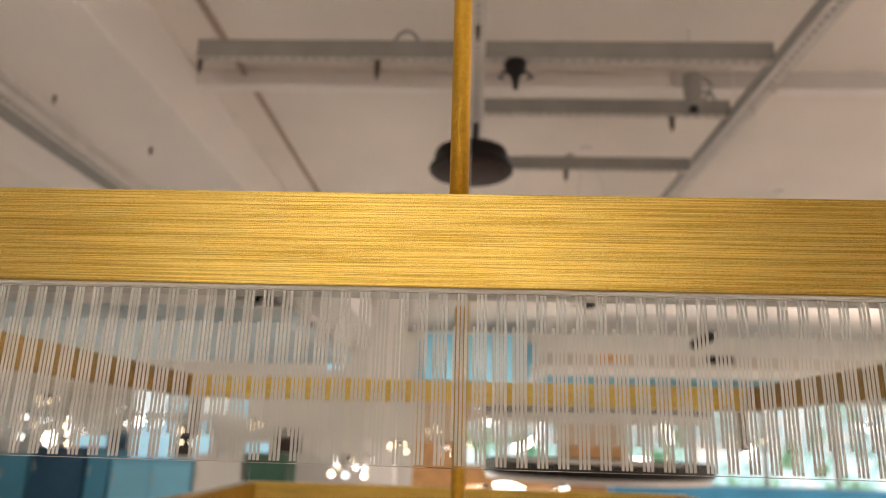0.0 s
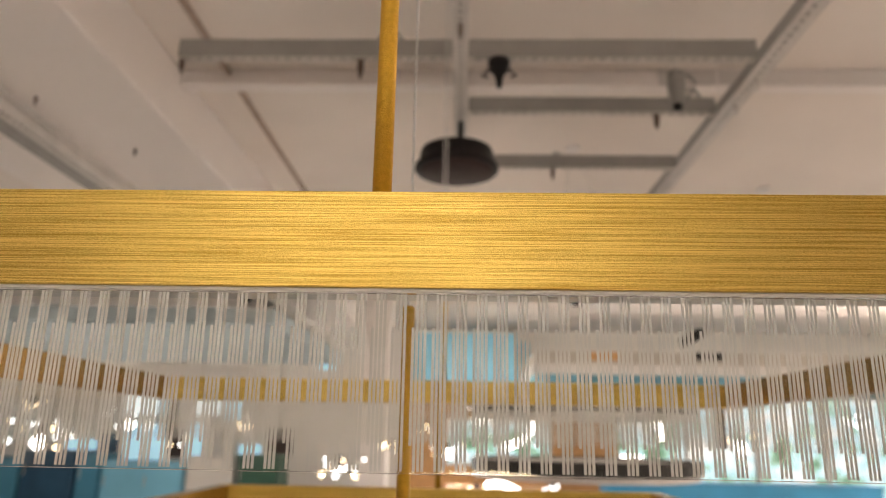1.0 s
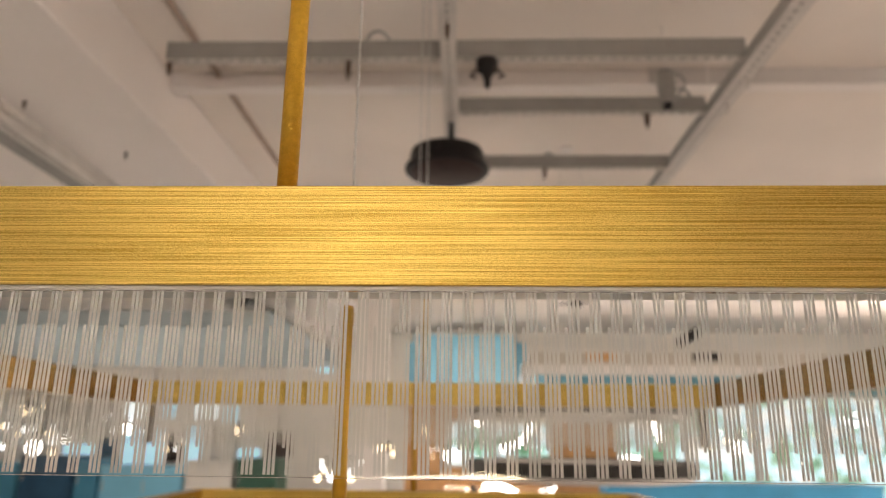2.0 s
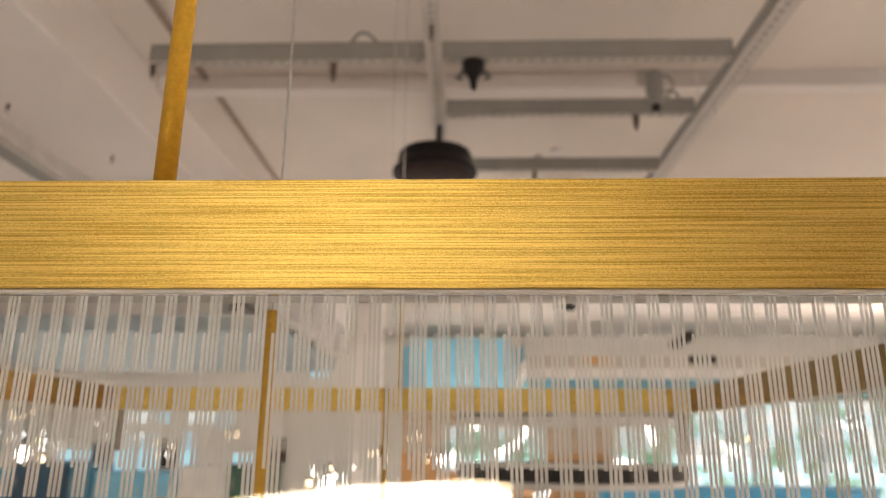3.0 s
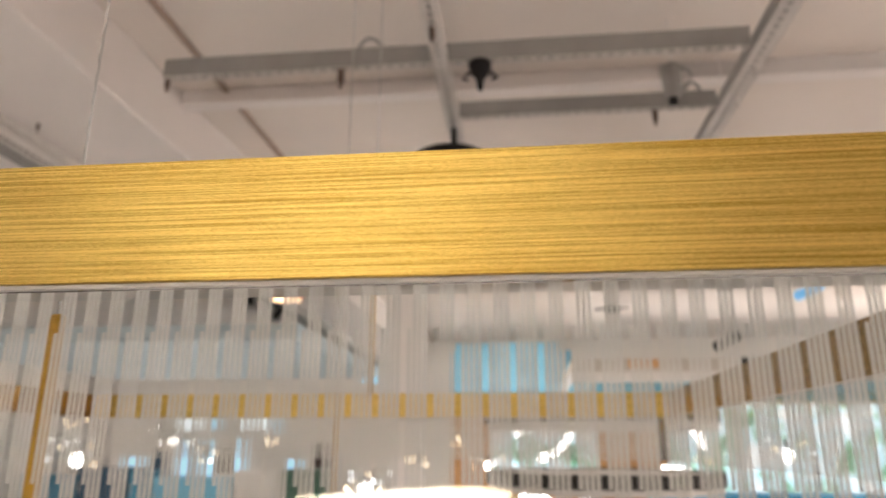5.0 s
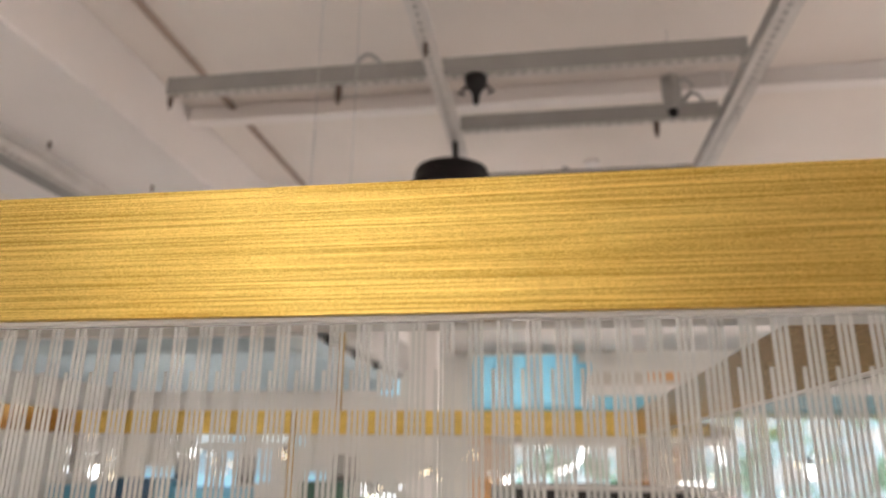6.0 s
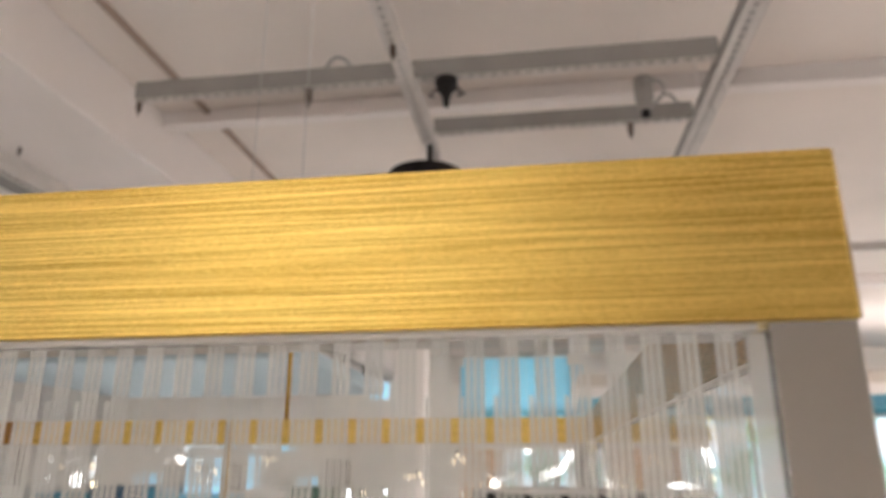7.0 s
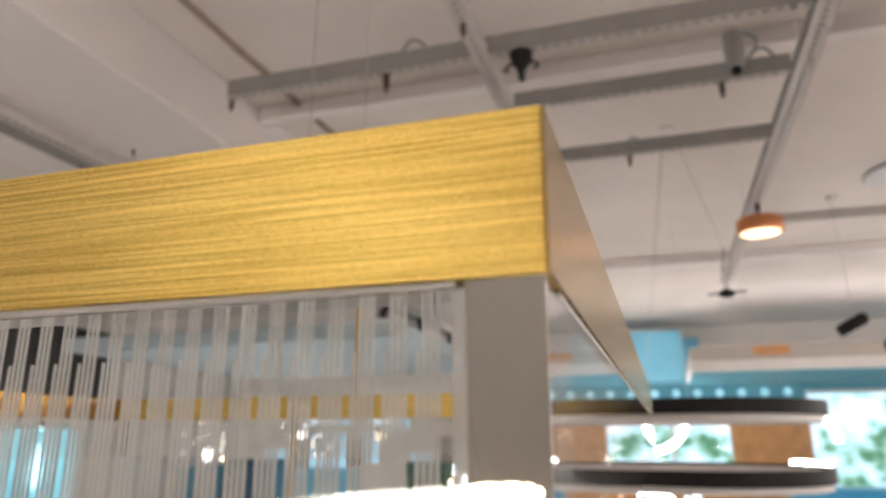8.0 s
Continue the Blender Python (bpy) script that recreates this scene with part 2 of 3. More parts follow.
# far wall: plain on one half, a glazed front with a deep teal fascia on the other
for name, b, m in (("wall_north", (-8, -1.0, 13, 13.2, 0, CEIL), WALL), ("wall_north_pier", (1.7, 2.9, 13, 13.2, 0, 2.25), ORANGE), ("wall_north_end", (-1.0, -0.25, 13, 13.2, 0, 2.25), ORANGE),
                   ("wall_north_low", (-0.25, 1.7, 13, 13.2, 0, 1.15), ORANGE), ("wall_north_head", (-0.25, 1.7, 13, 13.2, 2.0, 2.25), ORANGE), ("wall_north_sill", (2.9, 8, 13, 13.2, 0, 0.5), ORANGE),
                   ("wall_north_lintel", (-1.0, 2.9, 13, 13.2, 2.25, 2.62), TEAL), ("wall_north_lintel_high", (2.9, 8, 13, 13.2, 2.5, 2.62), TEAL), ("wall_north_fascia", (-1.0, 1.3, 13, 13.2, 2.62, 3.45), SKYBLUE), ("wall_north_fascia_low", (1.3, 8, 13, 13.2, 2.62, 3.2), SKYBLUE),
                   ("wall_north_top", (-1.0, 1.3, 13, 13.2, 3.45, CEIL), WALL), ("wall_north_top_low", (1.3, 8, 13, 13.2, 3.2, CEIL), WALL)):
    part(name, box(*b), m)["kind"] = "structure"


# ---- glazed front ----
def window(name, x0, x1, z0, z1, y):
    w = empty(name, ((x0 + x1) / 2, y, z0), "tall shop window in a slim dark frame", "window", "shop windows", "structure")
    inv = Matrix.Translation(-Vector(w.location))
    bm = bmesh.new()
    for b in ((x0, x0 + 0.03, y - 0.04, y + 0.04, z0, z1), (x1 - 0.03, x1, y - 0.04, y + 0.04, z0, z1), (x0 + 0.05, x1 - 0.05, y - 0.04, y + 0.04, z0, z0 + 0.05),
              (x0 + 0.05, x1 - 0.05, y - 0.04, y + 0.04, z1 - 0.05, z1)):
        box(*b, bm=bm)
    bm.transform(inv)
    part("window_frame", bm, STRUT_PALE, w)
    bm = box(x0 + 0.05, x1 - 0.05, y - 0.004, y + 0.004, z0 + 0.05, z1 - 0.05)
    bm.transform(inv)
    pane = part("pane", bm, ACRYLIC, w)
    pane.visible_shadow = False


for k in range(4):
    x0 = 2.9 + k * 5.1 / 4
    window("window_%d" % (k + 1), x0, x0 + 5.1 / 4, 0.5, 2.5, 13.1)
window("window_5", -0.25, 0.72, 1.15, 2.0, 13.1)
window("window_6", 0.72, 1.7, 1.15, 2.0, 13.1)


def outdoors():
    m = bpy.data.materials.new("bright_garden_beyond")
    m.use_nodes = True
    nt = m.node_tree
    b = nt.nodes["Principled BSDF"]
    tc = nt.nodes.new("ShaderNodeTexCoord")
    n1 = nt.nodes.new("ShaderNodeTexNoise")
    n1.inputs["Scale"].default_value, n1.inputs["Detail"].default_value = 1.1, 8
    n2 = nt.nodes.new("ShaderNodeTexVoronoi")
    n2.inputs["Scale"].default_value = 3.4
    nt.links.new(tc.outputs["Object"], n1.inputs["Vector"])
    nt.links.new(tc.outputs["Object"], n2.inputs["Vector"])
    mx = nt.nodes.new("ShaderNodeMath")
    mx.operation = 'MULTIPLY_ADD'
    mx.inputs[1].default_value = 0.22
    nt.links.new(n2.outputs["Distance"], mx.inputs[0])
    nt.links.new(n1.outputs["Fac"], mx.inputs[2])
    cr = nt.nodes.new("ShaderNodeValToRGB")
    el = cr.color_ramp.elements
    el[0].position, el[0].color = 0.46, (0.10, 0.26, 0.14, 1)
    el[1].position, el[1].color = 0.76, (1.0, 1.0, 1.0, 1)
    e = el.new(0.54)
    e.color = (0.35, 0.62, 0.48, 1)
    e = el.new(0.60)
    e.color = (0.60, 0.88, 1.0, 1)
    nt.links.new(mx.outputs[0], cr.inputs[0])
    nt.links.new(cr.outputs[0], b.inputs["Emission Color"])
    b.inputs["Base Color"].default_value = (0, 0, 0, 1)
    b.inputs["Emission Strength"].default_value = 1.3
    return m


bd = part("backdrop", box(-14, 22, 20.0, 20.1, -3, 9), outdoors())
bd["kind"] = "structure"
bd.visible_shadow = False
gr = part("ground", box(-60, 60, 13.2, 90, -0.3, -0.16), FLOOR)
gr["kind"] = "structure"

# ---- beam, ribs and conduit on the ceiling ----
part("ceiling_beam", box(-2.95, -1.56, -5, 13, 3.29, CEIL, 0.012), BEAM)["kind"] = "structure"
part("ceiling_rib", box(-1.56, 8, 3.140, 3.225, 3.555, CEIL, 0.008), BEAM)["kind"] = "structure"
# thin added plate: the shade on the rib's front is put into its grey
part("ceiling_rib_shade_plate", box(1.1, 8, 3.126, 3.137, 3.558, CEIL, 0.002), RIB_SHADE)["kind"] = "structure"
part("ceiling_rib", box(-1.56, 8, 7.6, 7.85, 3.55, CEIL, 0.008), BEAM)["kind"] = "structure"
c = part("conduit", tube([(-1.29, -4.9, 3.632), (-1.29, 12.9, 3.632)], 0.018), RUSTY)
tagged(c, "brown painted conduit running along the white ceiling", "conduit")


part("column", box(-1.20, -0.84, 8.0, 8.36, 0, CEIL, 0.01), BEAM)["kind"] = "structure"

# ---- slotted steel grid hung under the ceiling ----
def channel(a, b, w, h, mat, label, under=None, plain=False, slot_shade=None):
    """A slotted channel, open on top: one web below and two upright flanges."""
    a, b = Vector(a), Vector(b)
    ob = empty("slotted_channel", a, label, "channel", "slotted ceiling channels")
    ob.rotation_mode = 'QUATERNION'
    ob.rotation_quaternion = (b - a).to_track_quat('X', 'Z')
    n = (b - a).length
    bm = slotted_sheet(n, w - 0.006, (0, 1, 0), slot_w=0.020 if slot_shade is None else 0.013)
    bm.transform(pose(0, -w / 2 + 0.003, 0))
    # where under is given, face shading is put into the steel: greyer flanges
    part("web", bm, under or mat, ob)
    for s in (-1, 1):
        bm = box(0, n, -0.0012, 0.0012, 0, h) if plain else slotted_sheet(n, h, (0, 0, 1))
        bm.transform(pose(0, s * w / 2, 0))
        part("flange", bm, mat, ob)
    # added strip above the web: a dark colour stands for shade behind the slots
    if not plain or under is STRUT_PALE and mat is STRUT_SIDE_SHADE:
        part("slot_shade", box(0.01, n - 0.01, -w / 2 + 0.005, w / 2 - 0.005, 0.010, 0.016), slot_shade or (STRUT_SIDE_SHADE if plain else SHADOWED), ob, "dark strip standing for the shade inside the channel")
    return ob


CROSS = "grey slotted steel channel spanning the ceiling grid"
LONG = "pale perforated steel channel running under the ceiling"
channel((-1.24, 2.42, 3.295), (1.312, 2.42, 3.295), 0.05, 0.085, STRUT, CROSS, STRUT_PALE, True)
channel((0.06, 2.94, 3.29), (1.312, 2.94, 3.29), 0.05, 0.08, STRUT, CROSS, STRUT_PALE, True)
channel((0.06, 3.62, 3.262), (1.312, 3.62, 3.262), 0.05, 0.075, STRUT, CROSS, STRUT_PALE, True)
channel((1.357, -4.9, 3.27), (1.357, 7.5, 3.27), 0.086, 0.055, STRUT_SIDE_SHADE, LONG, STRUT_PALE, True)
channel((0.02, -4.9, 3.28), (0.02, 3.25, 3.28), 0.066, 0.06, STRUT_PALE, LONG, slot_shade=STRUT)
channel((-2.25, -4.9, 3.185), (-2.25, 12.9, 3.185), 0.07, 0.10, STRUT_PALE, LONG)
# added beside the pale channel, stands for that one strut's dark underside
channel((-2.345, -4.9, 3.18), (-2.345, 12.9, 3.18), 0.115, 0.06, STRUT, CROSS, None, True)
channel((1.405, 5.3, 3.27), (4.6, 5.3, 3.27), 0.05, 0.06, STRUT_PALE, LONG)
channel((-1.24, -1.6, 3.295), (1.312, -1.6, 3.295), 0.05, 0.085, STRUT, CROSS, STRUT_PALE, True)
channel((0.06, -3.0, 3.29), (1.312, -3.0, 3.29), 0.05, 0.08, STRUT, CROSS, STRUT_PALE, True)
for x, y, z in ((1.37, 1.2, 3.36), (1.37, 3.0, 3.36), (1.37, 5.5, 3.36), (1.37, 7.2, 3.36), (0.02, 1.2, 3.34), (0.02, 3.0, 3.34), (4.4, 5.3, 3.33)):
    r = part("hanger_rod", tube([(x, y, z - 0.06), (x, y, CEIL)], 0.003, 6), WHITE_SATIN)
    tagged(r, "threaded steel hanger rod between channel and ceiling", "hanger", "hanger rods")
for y in (1.2, 3.4, 6.4, 9.0, 12.0):
    r = part("hanger_rod", tube([(-2.25, y, 3.19), (-2.25, y, 3.29)], 0.004, 6), STEEL)
    tagged(r, "threaded steel hanger rod between channel and ceiling", "hanger", "hanger rods")


def cable_loop(at, r):
    pts = [(at[0] + r * math.cos(a), at[1] + 0.01 * math.sin(3 * a), at[2] + r * 1.1 * math.sin(a)) for a in [math.pi * k / 14 for k in range(15)]]
    ob = part("cable_loop", tube(pts, 0.008, 8), GREY_PLASTIC)
    return tagged(ob, "pale cable looped over a ceiling channel", "cable", "cable loops")


cable_loop((-0.30, 2.43, 3.375), 0.062)
cable_loop((1.20, 2.94, 3.365), 0.055)
cable_loop((0.60, 3.62, 3.325), 0.03)


def clip(at, s=1.0, mat=HOOK):
    bm = box(-0.012 * s, 0.012 * s, -0.012 * s, 0.012 * s, -0.055 * s, 0.0, 0.003)
    bmesh.ops.create_cone(bm, cap_ends=True, segments=10, radius1=0.004 * s, radius2=0.011 * s, depth=0.03 * s, matrix=Matrix.Translation((0, 0, -0.07 * s)))
    ob = part("hook_clip", bm, mat)
    ob.location = at
    return tagged(ob, "small dark hook clipped under a ceiling channel", "hook", "ceiling hooks")


clip((-0.425, 2.42, 3.293), 1.1)
clip((0.575, 3.62, 3.26), 0.9)
clip((1.02, 2.94, 3.288), 1.0)
clip((1.37, 2.55, 3.268), 0.7, STRUT_PALE)
clip((1.37, 2.80, 3.268), 0.7, STRUT_PALE)
clip((-1.23, 2.42, 3.293), 0.8)
clip((-2.11, 2.77, 3.289), 0.6)
clip((-1.906, 3.42, 3.289), 0.6)
clip((0.02, 2.12, 3.278), 0.8)


def plug_hanger(at):
    """Dark spring fixing with side wings and a pointed stem."""
    h = empty("spring_fixing", at, "dark spring fixing with wings under a channel", "fixing")
    part("body", lathe([(0.02, 0), (0.048, -0.004), (0.05, -0.03), (0.036, -0.036), (0.036, -0.06), (0.026, -0.066), (0.016, -0.095), (0.013, -0.13), (0.004, -0.14)], 16), BLACK, h)
    for s in (-1, 1):
        part("wing", tube([(0.02 * s, 0, -0.05), (0.055 * s, 0, -0.055), (0.075 * s, 0, -0.075), (0.05 * s, 0, -0.085)], 0.007, 6), BROWN_METAL, h)


plug_hanger((0.19, 2.42, 3.293))


def track_spot(at, rz, tilt, mat, label, s=1.0):
    t = empty("track_spot", at, label, "spotlight", "track spotlights")
    t.rotation_euler = (0, 0, radians(rz))
    part("adapter", box(-0.06 * s, 0.06 * s, -0.018 * s, 0.018 * s, -0.03 * s, 0, 0.004), mat, t)
    part("stem", tube([(0, 0, CEIL - at[2]), (0, 0, -0.07 * s)], 0.009 * s, 8), mat, t)
    bm = lathe([(0.028 * s, 0.09 * s), (0.036 * s, 0.075 * s), (0.042 * s, -0.06 * s), (0.045 * s, -0.09 * s), (0.038 * s, -0.092 * s), (0.034 * s, -0.06 * s)], 20)
    bm.transform(Matrix.Translation((0, 0, -0.12 * s)) @ Matrix.Rotation(radians(tilt), 4, 'X'))
    part("head", bm, mat, t)
    return t


sp = empty("ceiling_spot", (1.06, 2.72, 3.40), "grey cylindrical spotlight with a looped lead", "spotlight")
part("housing", lathe([(0.030, 0.0), (0.042, -0.006), (0.043, -0.09), (0.036, -0.15), (0.028, -0.165), (0.02, -0.168)], 24), STRUT, sp)
part("lens_ring", lathe([(0.018, -0.163), (0.022, -0.17), (0.02, -0.195), (0.008, -0.2)], 16), BLACK, sp)
part("lead", tube([(0.038, 0, -0.012), (0.07, 0, -0.02), (0.092, 0, -0.05), (0.085, 0, -0.085), (0.055, 0, -0.125), (0.034, 0, -0.14)], 0.008, 8), GREY_PLASTIC, sp)
part("bracket", tube([(0, 0, -0.005), (0, 0, CEIL - 3.40)], 0.003, 8), WHITE_SATIN, sp)

# ---- round dark ceiling lamp below the middle channel ----
dl = empty("drum_lamp", (0.0, 3.03, 3.0), "black and bronze round ceiling lamp on a short stem", "ceiling lamp")
part("drum", lathe([(0.06, 0.135), (0.15, 0.13), (0.185, 0.115), (0.192, 0.09), (0.188, 0.045), (0.2, 0.035)], 48), BLACK, dl)
part("rim", lathe([(0.2, 0.034), (0.215, 0.028), (0.218, 0.01), (0.21, 0.0), (0.19, 0.001)], 48), BLACK, dl)
part("underside", lathe([(0.01, 0.004), (0.188, 0.004), (0.189, 0.0), (0.17, -0.012), (0.02, -0.016)], 48), BROWN_METAL, dl)
part("stem", tube([(0.02, 0, 0.13), (0.02, 0, 0.285)], 0.014, 10), BLACK, dl)
for a in (20, 140, 260):
    part("screw", lathe([(0.012, 0.06), (0.012, 0.075)], 10, pose(0.185 * math.cos(radians(a)), 0.185 * math.sin(radians(a)), 0)), BLACK, dl)


# ---- the big chandelier: gold frame, acrylic panels, corner posts ----
HX, DEP, BT, BH, ZB, PT = 0.634, 1.285, 0.025, 0.05, 1.75, 0.0125
PANE_LOW = 1.6627
ch = empty("rectangular_chandelier", (0, DEP / 2, ZB), "square brushed-gold chandelier frame hung with line-etched clear acrylic panels", "chandelier")
INV = Matrix.Translation(-Vector(ch.location))


def hung(name, bm, mat, parent, label=""):
    bm.transform(INV)
    return part(name, bm, mat, parent, label)


bars = [("front_bar", (-HX, HX, 0, BT), GOLD_X), ("back_bar", (-HX, HX, DEP - BT, DEP), GOLD_X),
        ("side_bar", (-HX, -HX + 0.004, BT + 0.0004, DEP - BT - 0.0004), GOLD_INNER_SHADE), ("side_bar", (HX - 0.004, HX, BT + 0.0004, DEP - BT - 0.0004), GOLD_INNER_SHADE)]
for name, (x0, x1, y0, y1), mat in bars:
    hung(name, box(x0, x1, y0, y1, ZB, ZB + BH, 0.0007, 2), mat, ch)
# thin added side plates over the bars' ends, in gold paled for ceiling sheen
for sx in (-1, 1):
    xa, xb = sorted((sx * (HX + 0.0001), sx * (HX + 0.0007)))
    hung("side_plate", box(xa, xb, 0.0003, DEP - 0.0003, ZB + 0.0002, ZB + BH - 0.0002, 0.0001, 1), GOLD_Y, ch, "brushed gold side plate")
# pale strips under the bars that hold the panels
for x0, x1, y0, y1 in ((-HX + BT + .001, HX - BT - .001, 0.0012, BT - 0.001), (-HX + BT + .001, HX - BT - .001, DEP - BT + .001, DEP - .0012),
                       (HX - 0.0068, HX - 0.0004, BT + .001, DEP - BT - .001), (-HX + 0.0004, -HX + 0.0068, BT + .001, DEP - BT - .001)):
    hung("panel_channel", box(x0, x1, y0, y1, ZB - 0.0022, ZB - 0.0002, 0.0004, 1), DIFFUSER, ch, "thin strip under the bar")
# polished corner posts
for sx in (-1, 1):
    for y0 in (0.0006, DEP - 0.0046):
        xa, xb = sorted((sx * (HX - 0.0006), sx * (HX - BT + 0.0018)))
        hung("corner_post", box(xa, xb, y0, y0 + 0.004, PANE_LOW, ZB - 0.0002, 0.0003, 2), MIRROR, ch, "polished steel corner post")

# pale edge trims beside the posts
for sx in (-1, 1):
    for y0 in (0.0068, DEP - 0.0078):
        xa, xb = sorted((sx * (HX - BT + 0.0022), sx * (HX - BT - 0.0036)))
        hung("edge_trim", box(xa, xb, y0, y0 + 0.001, PANE_LOW, ZB - 0.0024, 0.0003, 1), ETCH_TRIM, ch, "pale frosted panel edge")

PITCH, LINE, GAP = 0.00994, 0.00134, 0.00197


def etched(length, first):
    """Groups of four fine vertical lines, one of each group shorter: a panel's front, along x, at y = 0."""
    verts, faces = [], []

    def slab(x, z0, z1):
        n = len(verts)
        for xx in (x - LINE / 2, x + LINE / 2):
            for yy in (0.0, 0.00012):
                for zz in (z0, z1):
                    verts.append((xx, yy, zz))
        for f in ((0, 1, 3, 2), (4, 6, 7, 5), (0, 4, 5, 1), (2, 3, 7, 6), (0, 2, 6, 4), (1, 5, 7, 3)):
            faces.append([n + i for i in f])

    x = first
    while x < length - 0.009:
        slab(x, 1.6755, 1.7311)
        for k in (1, 2, 3):
            slab(x + k * GAP, PANE_LOW + 0.0012, ZB - 0.0024)
        x += PITCH
    me = bpy.data.meshes.new("etched_line")
    me.from_pydata(verts, [], faces)
    me.materials.append(ETCH)
    return me


W_X, W_Y = 2 * (HX - BT) - 0.002, DEP - 0.0104
phase = (0.02907 + W_X / 2) % PITCH
panels = [(W_X, pose(-W_X / 2, 0.0055, 0), phase), (W_X, pose(W_X / 2, DEP - 0.0055, 0, 0, 0, 180), phase),
          (W_Y, pose(HX - 0.0038, 0.0052, 0, 0, 0, 90), 0.004), (W_Y, pose(-HX + 0.0038, DEP - 0.0052, 0, 0, 0, -90), 0.004)]
for length, m, first in panels:
    ext = 0.0024 if length == W_X else 0.0
    bm = box(-ext, length + ext, -0.0032, -0.0003, PANE_LOW, ZB - 0.0023, 0.0003, 1)
    bm.transform(INV @ m)
    pane = part("acrylic_panel", bm, ACRYLIC_SIDE if length == W_Y else ACRYLIC, ch, "clear acrylic panel etched with fine vertical lines")
    pane.visible_shadow = False
    me = etched(length, first)
    if length == W_Y:
        me.materials[0] = ETCH_SIDE
    me.transform(INV @ m)
    ob = new("etching", me)
    ob.parent = pane
    tagged(ob, "white etched line groups", kind="stuff")

# rods that carry the frame, front and back
for y in (PT, DEP - PT):
    hung("suspension_rod", tube([(0, y, ZB + BH - 0.001), (0, y, 2.12)], 0.0052, 20), GOLD_PAINT, ch, "gold satin rod")
    hung("suspension_wire", tube([(0, y, 2.119), (0, y, 3.6)], 0.0013, 6), STEEL, ch, "thin steel wire")
    hung("rod_collar", lathe([(0.03, 3.6), (0.03, CEIL)], 20, pose(0, y, 0)), GOLD_PAINT, ch)

# ---- lower, smaller tier on its own rods and wires ----
IX, IY0, IY1, IZ = 0.405, 0.200, 1.012, 1.587
it = empty("inner_tier_frame", (0, (IY0 + IY1) / 2, IZ), "smaller gold frame with acrylic panels hung inside the larger one", "chandelier")
INV = Matrix.Translation(-Vector(it.location))
for name, (x0, x1, y0, y1), mat in (("front_bar", (-IX, IX, IY0, IY0 + BT), GOLD_X), ("back_bar", (-IX, IX, IY1 - BT, IY1), GOLD_X),
                                    ("side_bar", (-IX, -IX + BT, IY0 + BT + .0004, IY1 - BT - .0004), GOLD_Y), ("side_bar", (IX - BT, IX, IY0 + BT + .0004, IY1 - BT - .0004), GOLD_Y)):
    hung(name, box(x0, x1, y0, y1, IZ - BH, IZ, 0.0007, 2), mat, it)
for y in (IY0 + PT, IY1 - PT):
    hung("tier_rod", tube([(0, y, IZ - 0.002), (0, y, 1.7765)], 0.0052, 20), GOLD_PAINT, it, "gold satin rod")
    hung("rod_tip", lathe([(0.0052, 1.7765), (0.0042, 1.779), (0.0016, 1.7795)], 14, pose(0, y, 0)), GOLD_PAINT, it)
    pts = [(0.0003 * math.cos(k * 1.9), y + 0.0003 * math.sin(k * 1.9), 1.778 + k * 0.006) for k in range(305)]
    hung("suspension_wire", tube(pts, 0.0011, 6), STEEL, it, "twisted steel wire")
    hung("wire_anchor", lathe([(0.02, 3.6), (0.02, CEIL)], 16, pose(0, y, 0)), STEEL, it)
for x0, x1, y0, y1 in ((-IX + BT, IX - BT, IY0 + .010, IY0 + .015), (-IX + BT, IX - BT, IY1 - .015, IY1 - .010)):
    p = hung("acrylic_panel", box(x0, x1, y0, y1, IZ - BH - 0.088, IZ - BH - 0.0002, 0.0004, 1), ACRYLIC, it)
    p.visible_shadow = False

# ---- wide lit crystal lamp on the other side of the aisle ----
CDZ, CDS = 1.502, 0.65
cd = empty("crystal_drum_lamp", (-0.17, -1.95, CDZ), "wide round crystal drum pendant glowing warm white", "pendant lamp")
cd.rotation_euler = (0, radians(-4.0), 0)
cd.scale = (CDS, CDS, CDS)
part("diffuser", lathe([(0.62, -0.06), (0.71, -0.04), (0.71, 0.02), (0.64, 0.045), (0.40, 0.060), (0.05, 0.066)], 64), DISC_GLOW, cd)
part("rim", lathe([(0.720, -0.03), (0.728, -0.02), (0.728, -0.04), (0.720, -0.03)], 64), GOLD_PAINT, cd, "gold rim")
rnd = random.Random(4)
bead = bmesh.new()
bmesh.ops.create_icosphere(bead, subdivisions=1, radius=0.014)
bead_mesh = bpy.data.meshes.new("crystal")
bead.to_mesh(bead_mesh)
bead.free()
bead_mesh.materials.append(CRYSTAL_GLOW)
for k in range(160):
    a = 2 * math.pi * (k * 0.381966 % 1.0)
    ring = k % 3
    ob = new("crystal", bead_mesh)
    ob.parent = cd
    ob.location = ((0.70, 0.66, 0.58)[ring] * math.cos(a), (0.70, 0.66, 0.58)[ring] * math.sin(a), (0.026, 0.038, 0.050)[ring] + 0.006 * rnd.random())
for a in (90, 210, 330):
    part("suspension_wire", tube([(0.45 * math.cos(radians(a)), 0.45 * math.sin(radians(a)), 0.05), (0, 0, (CEIL - CDZ) / CDS)], 0.001, 5), BLACK, cd)


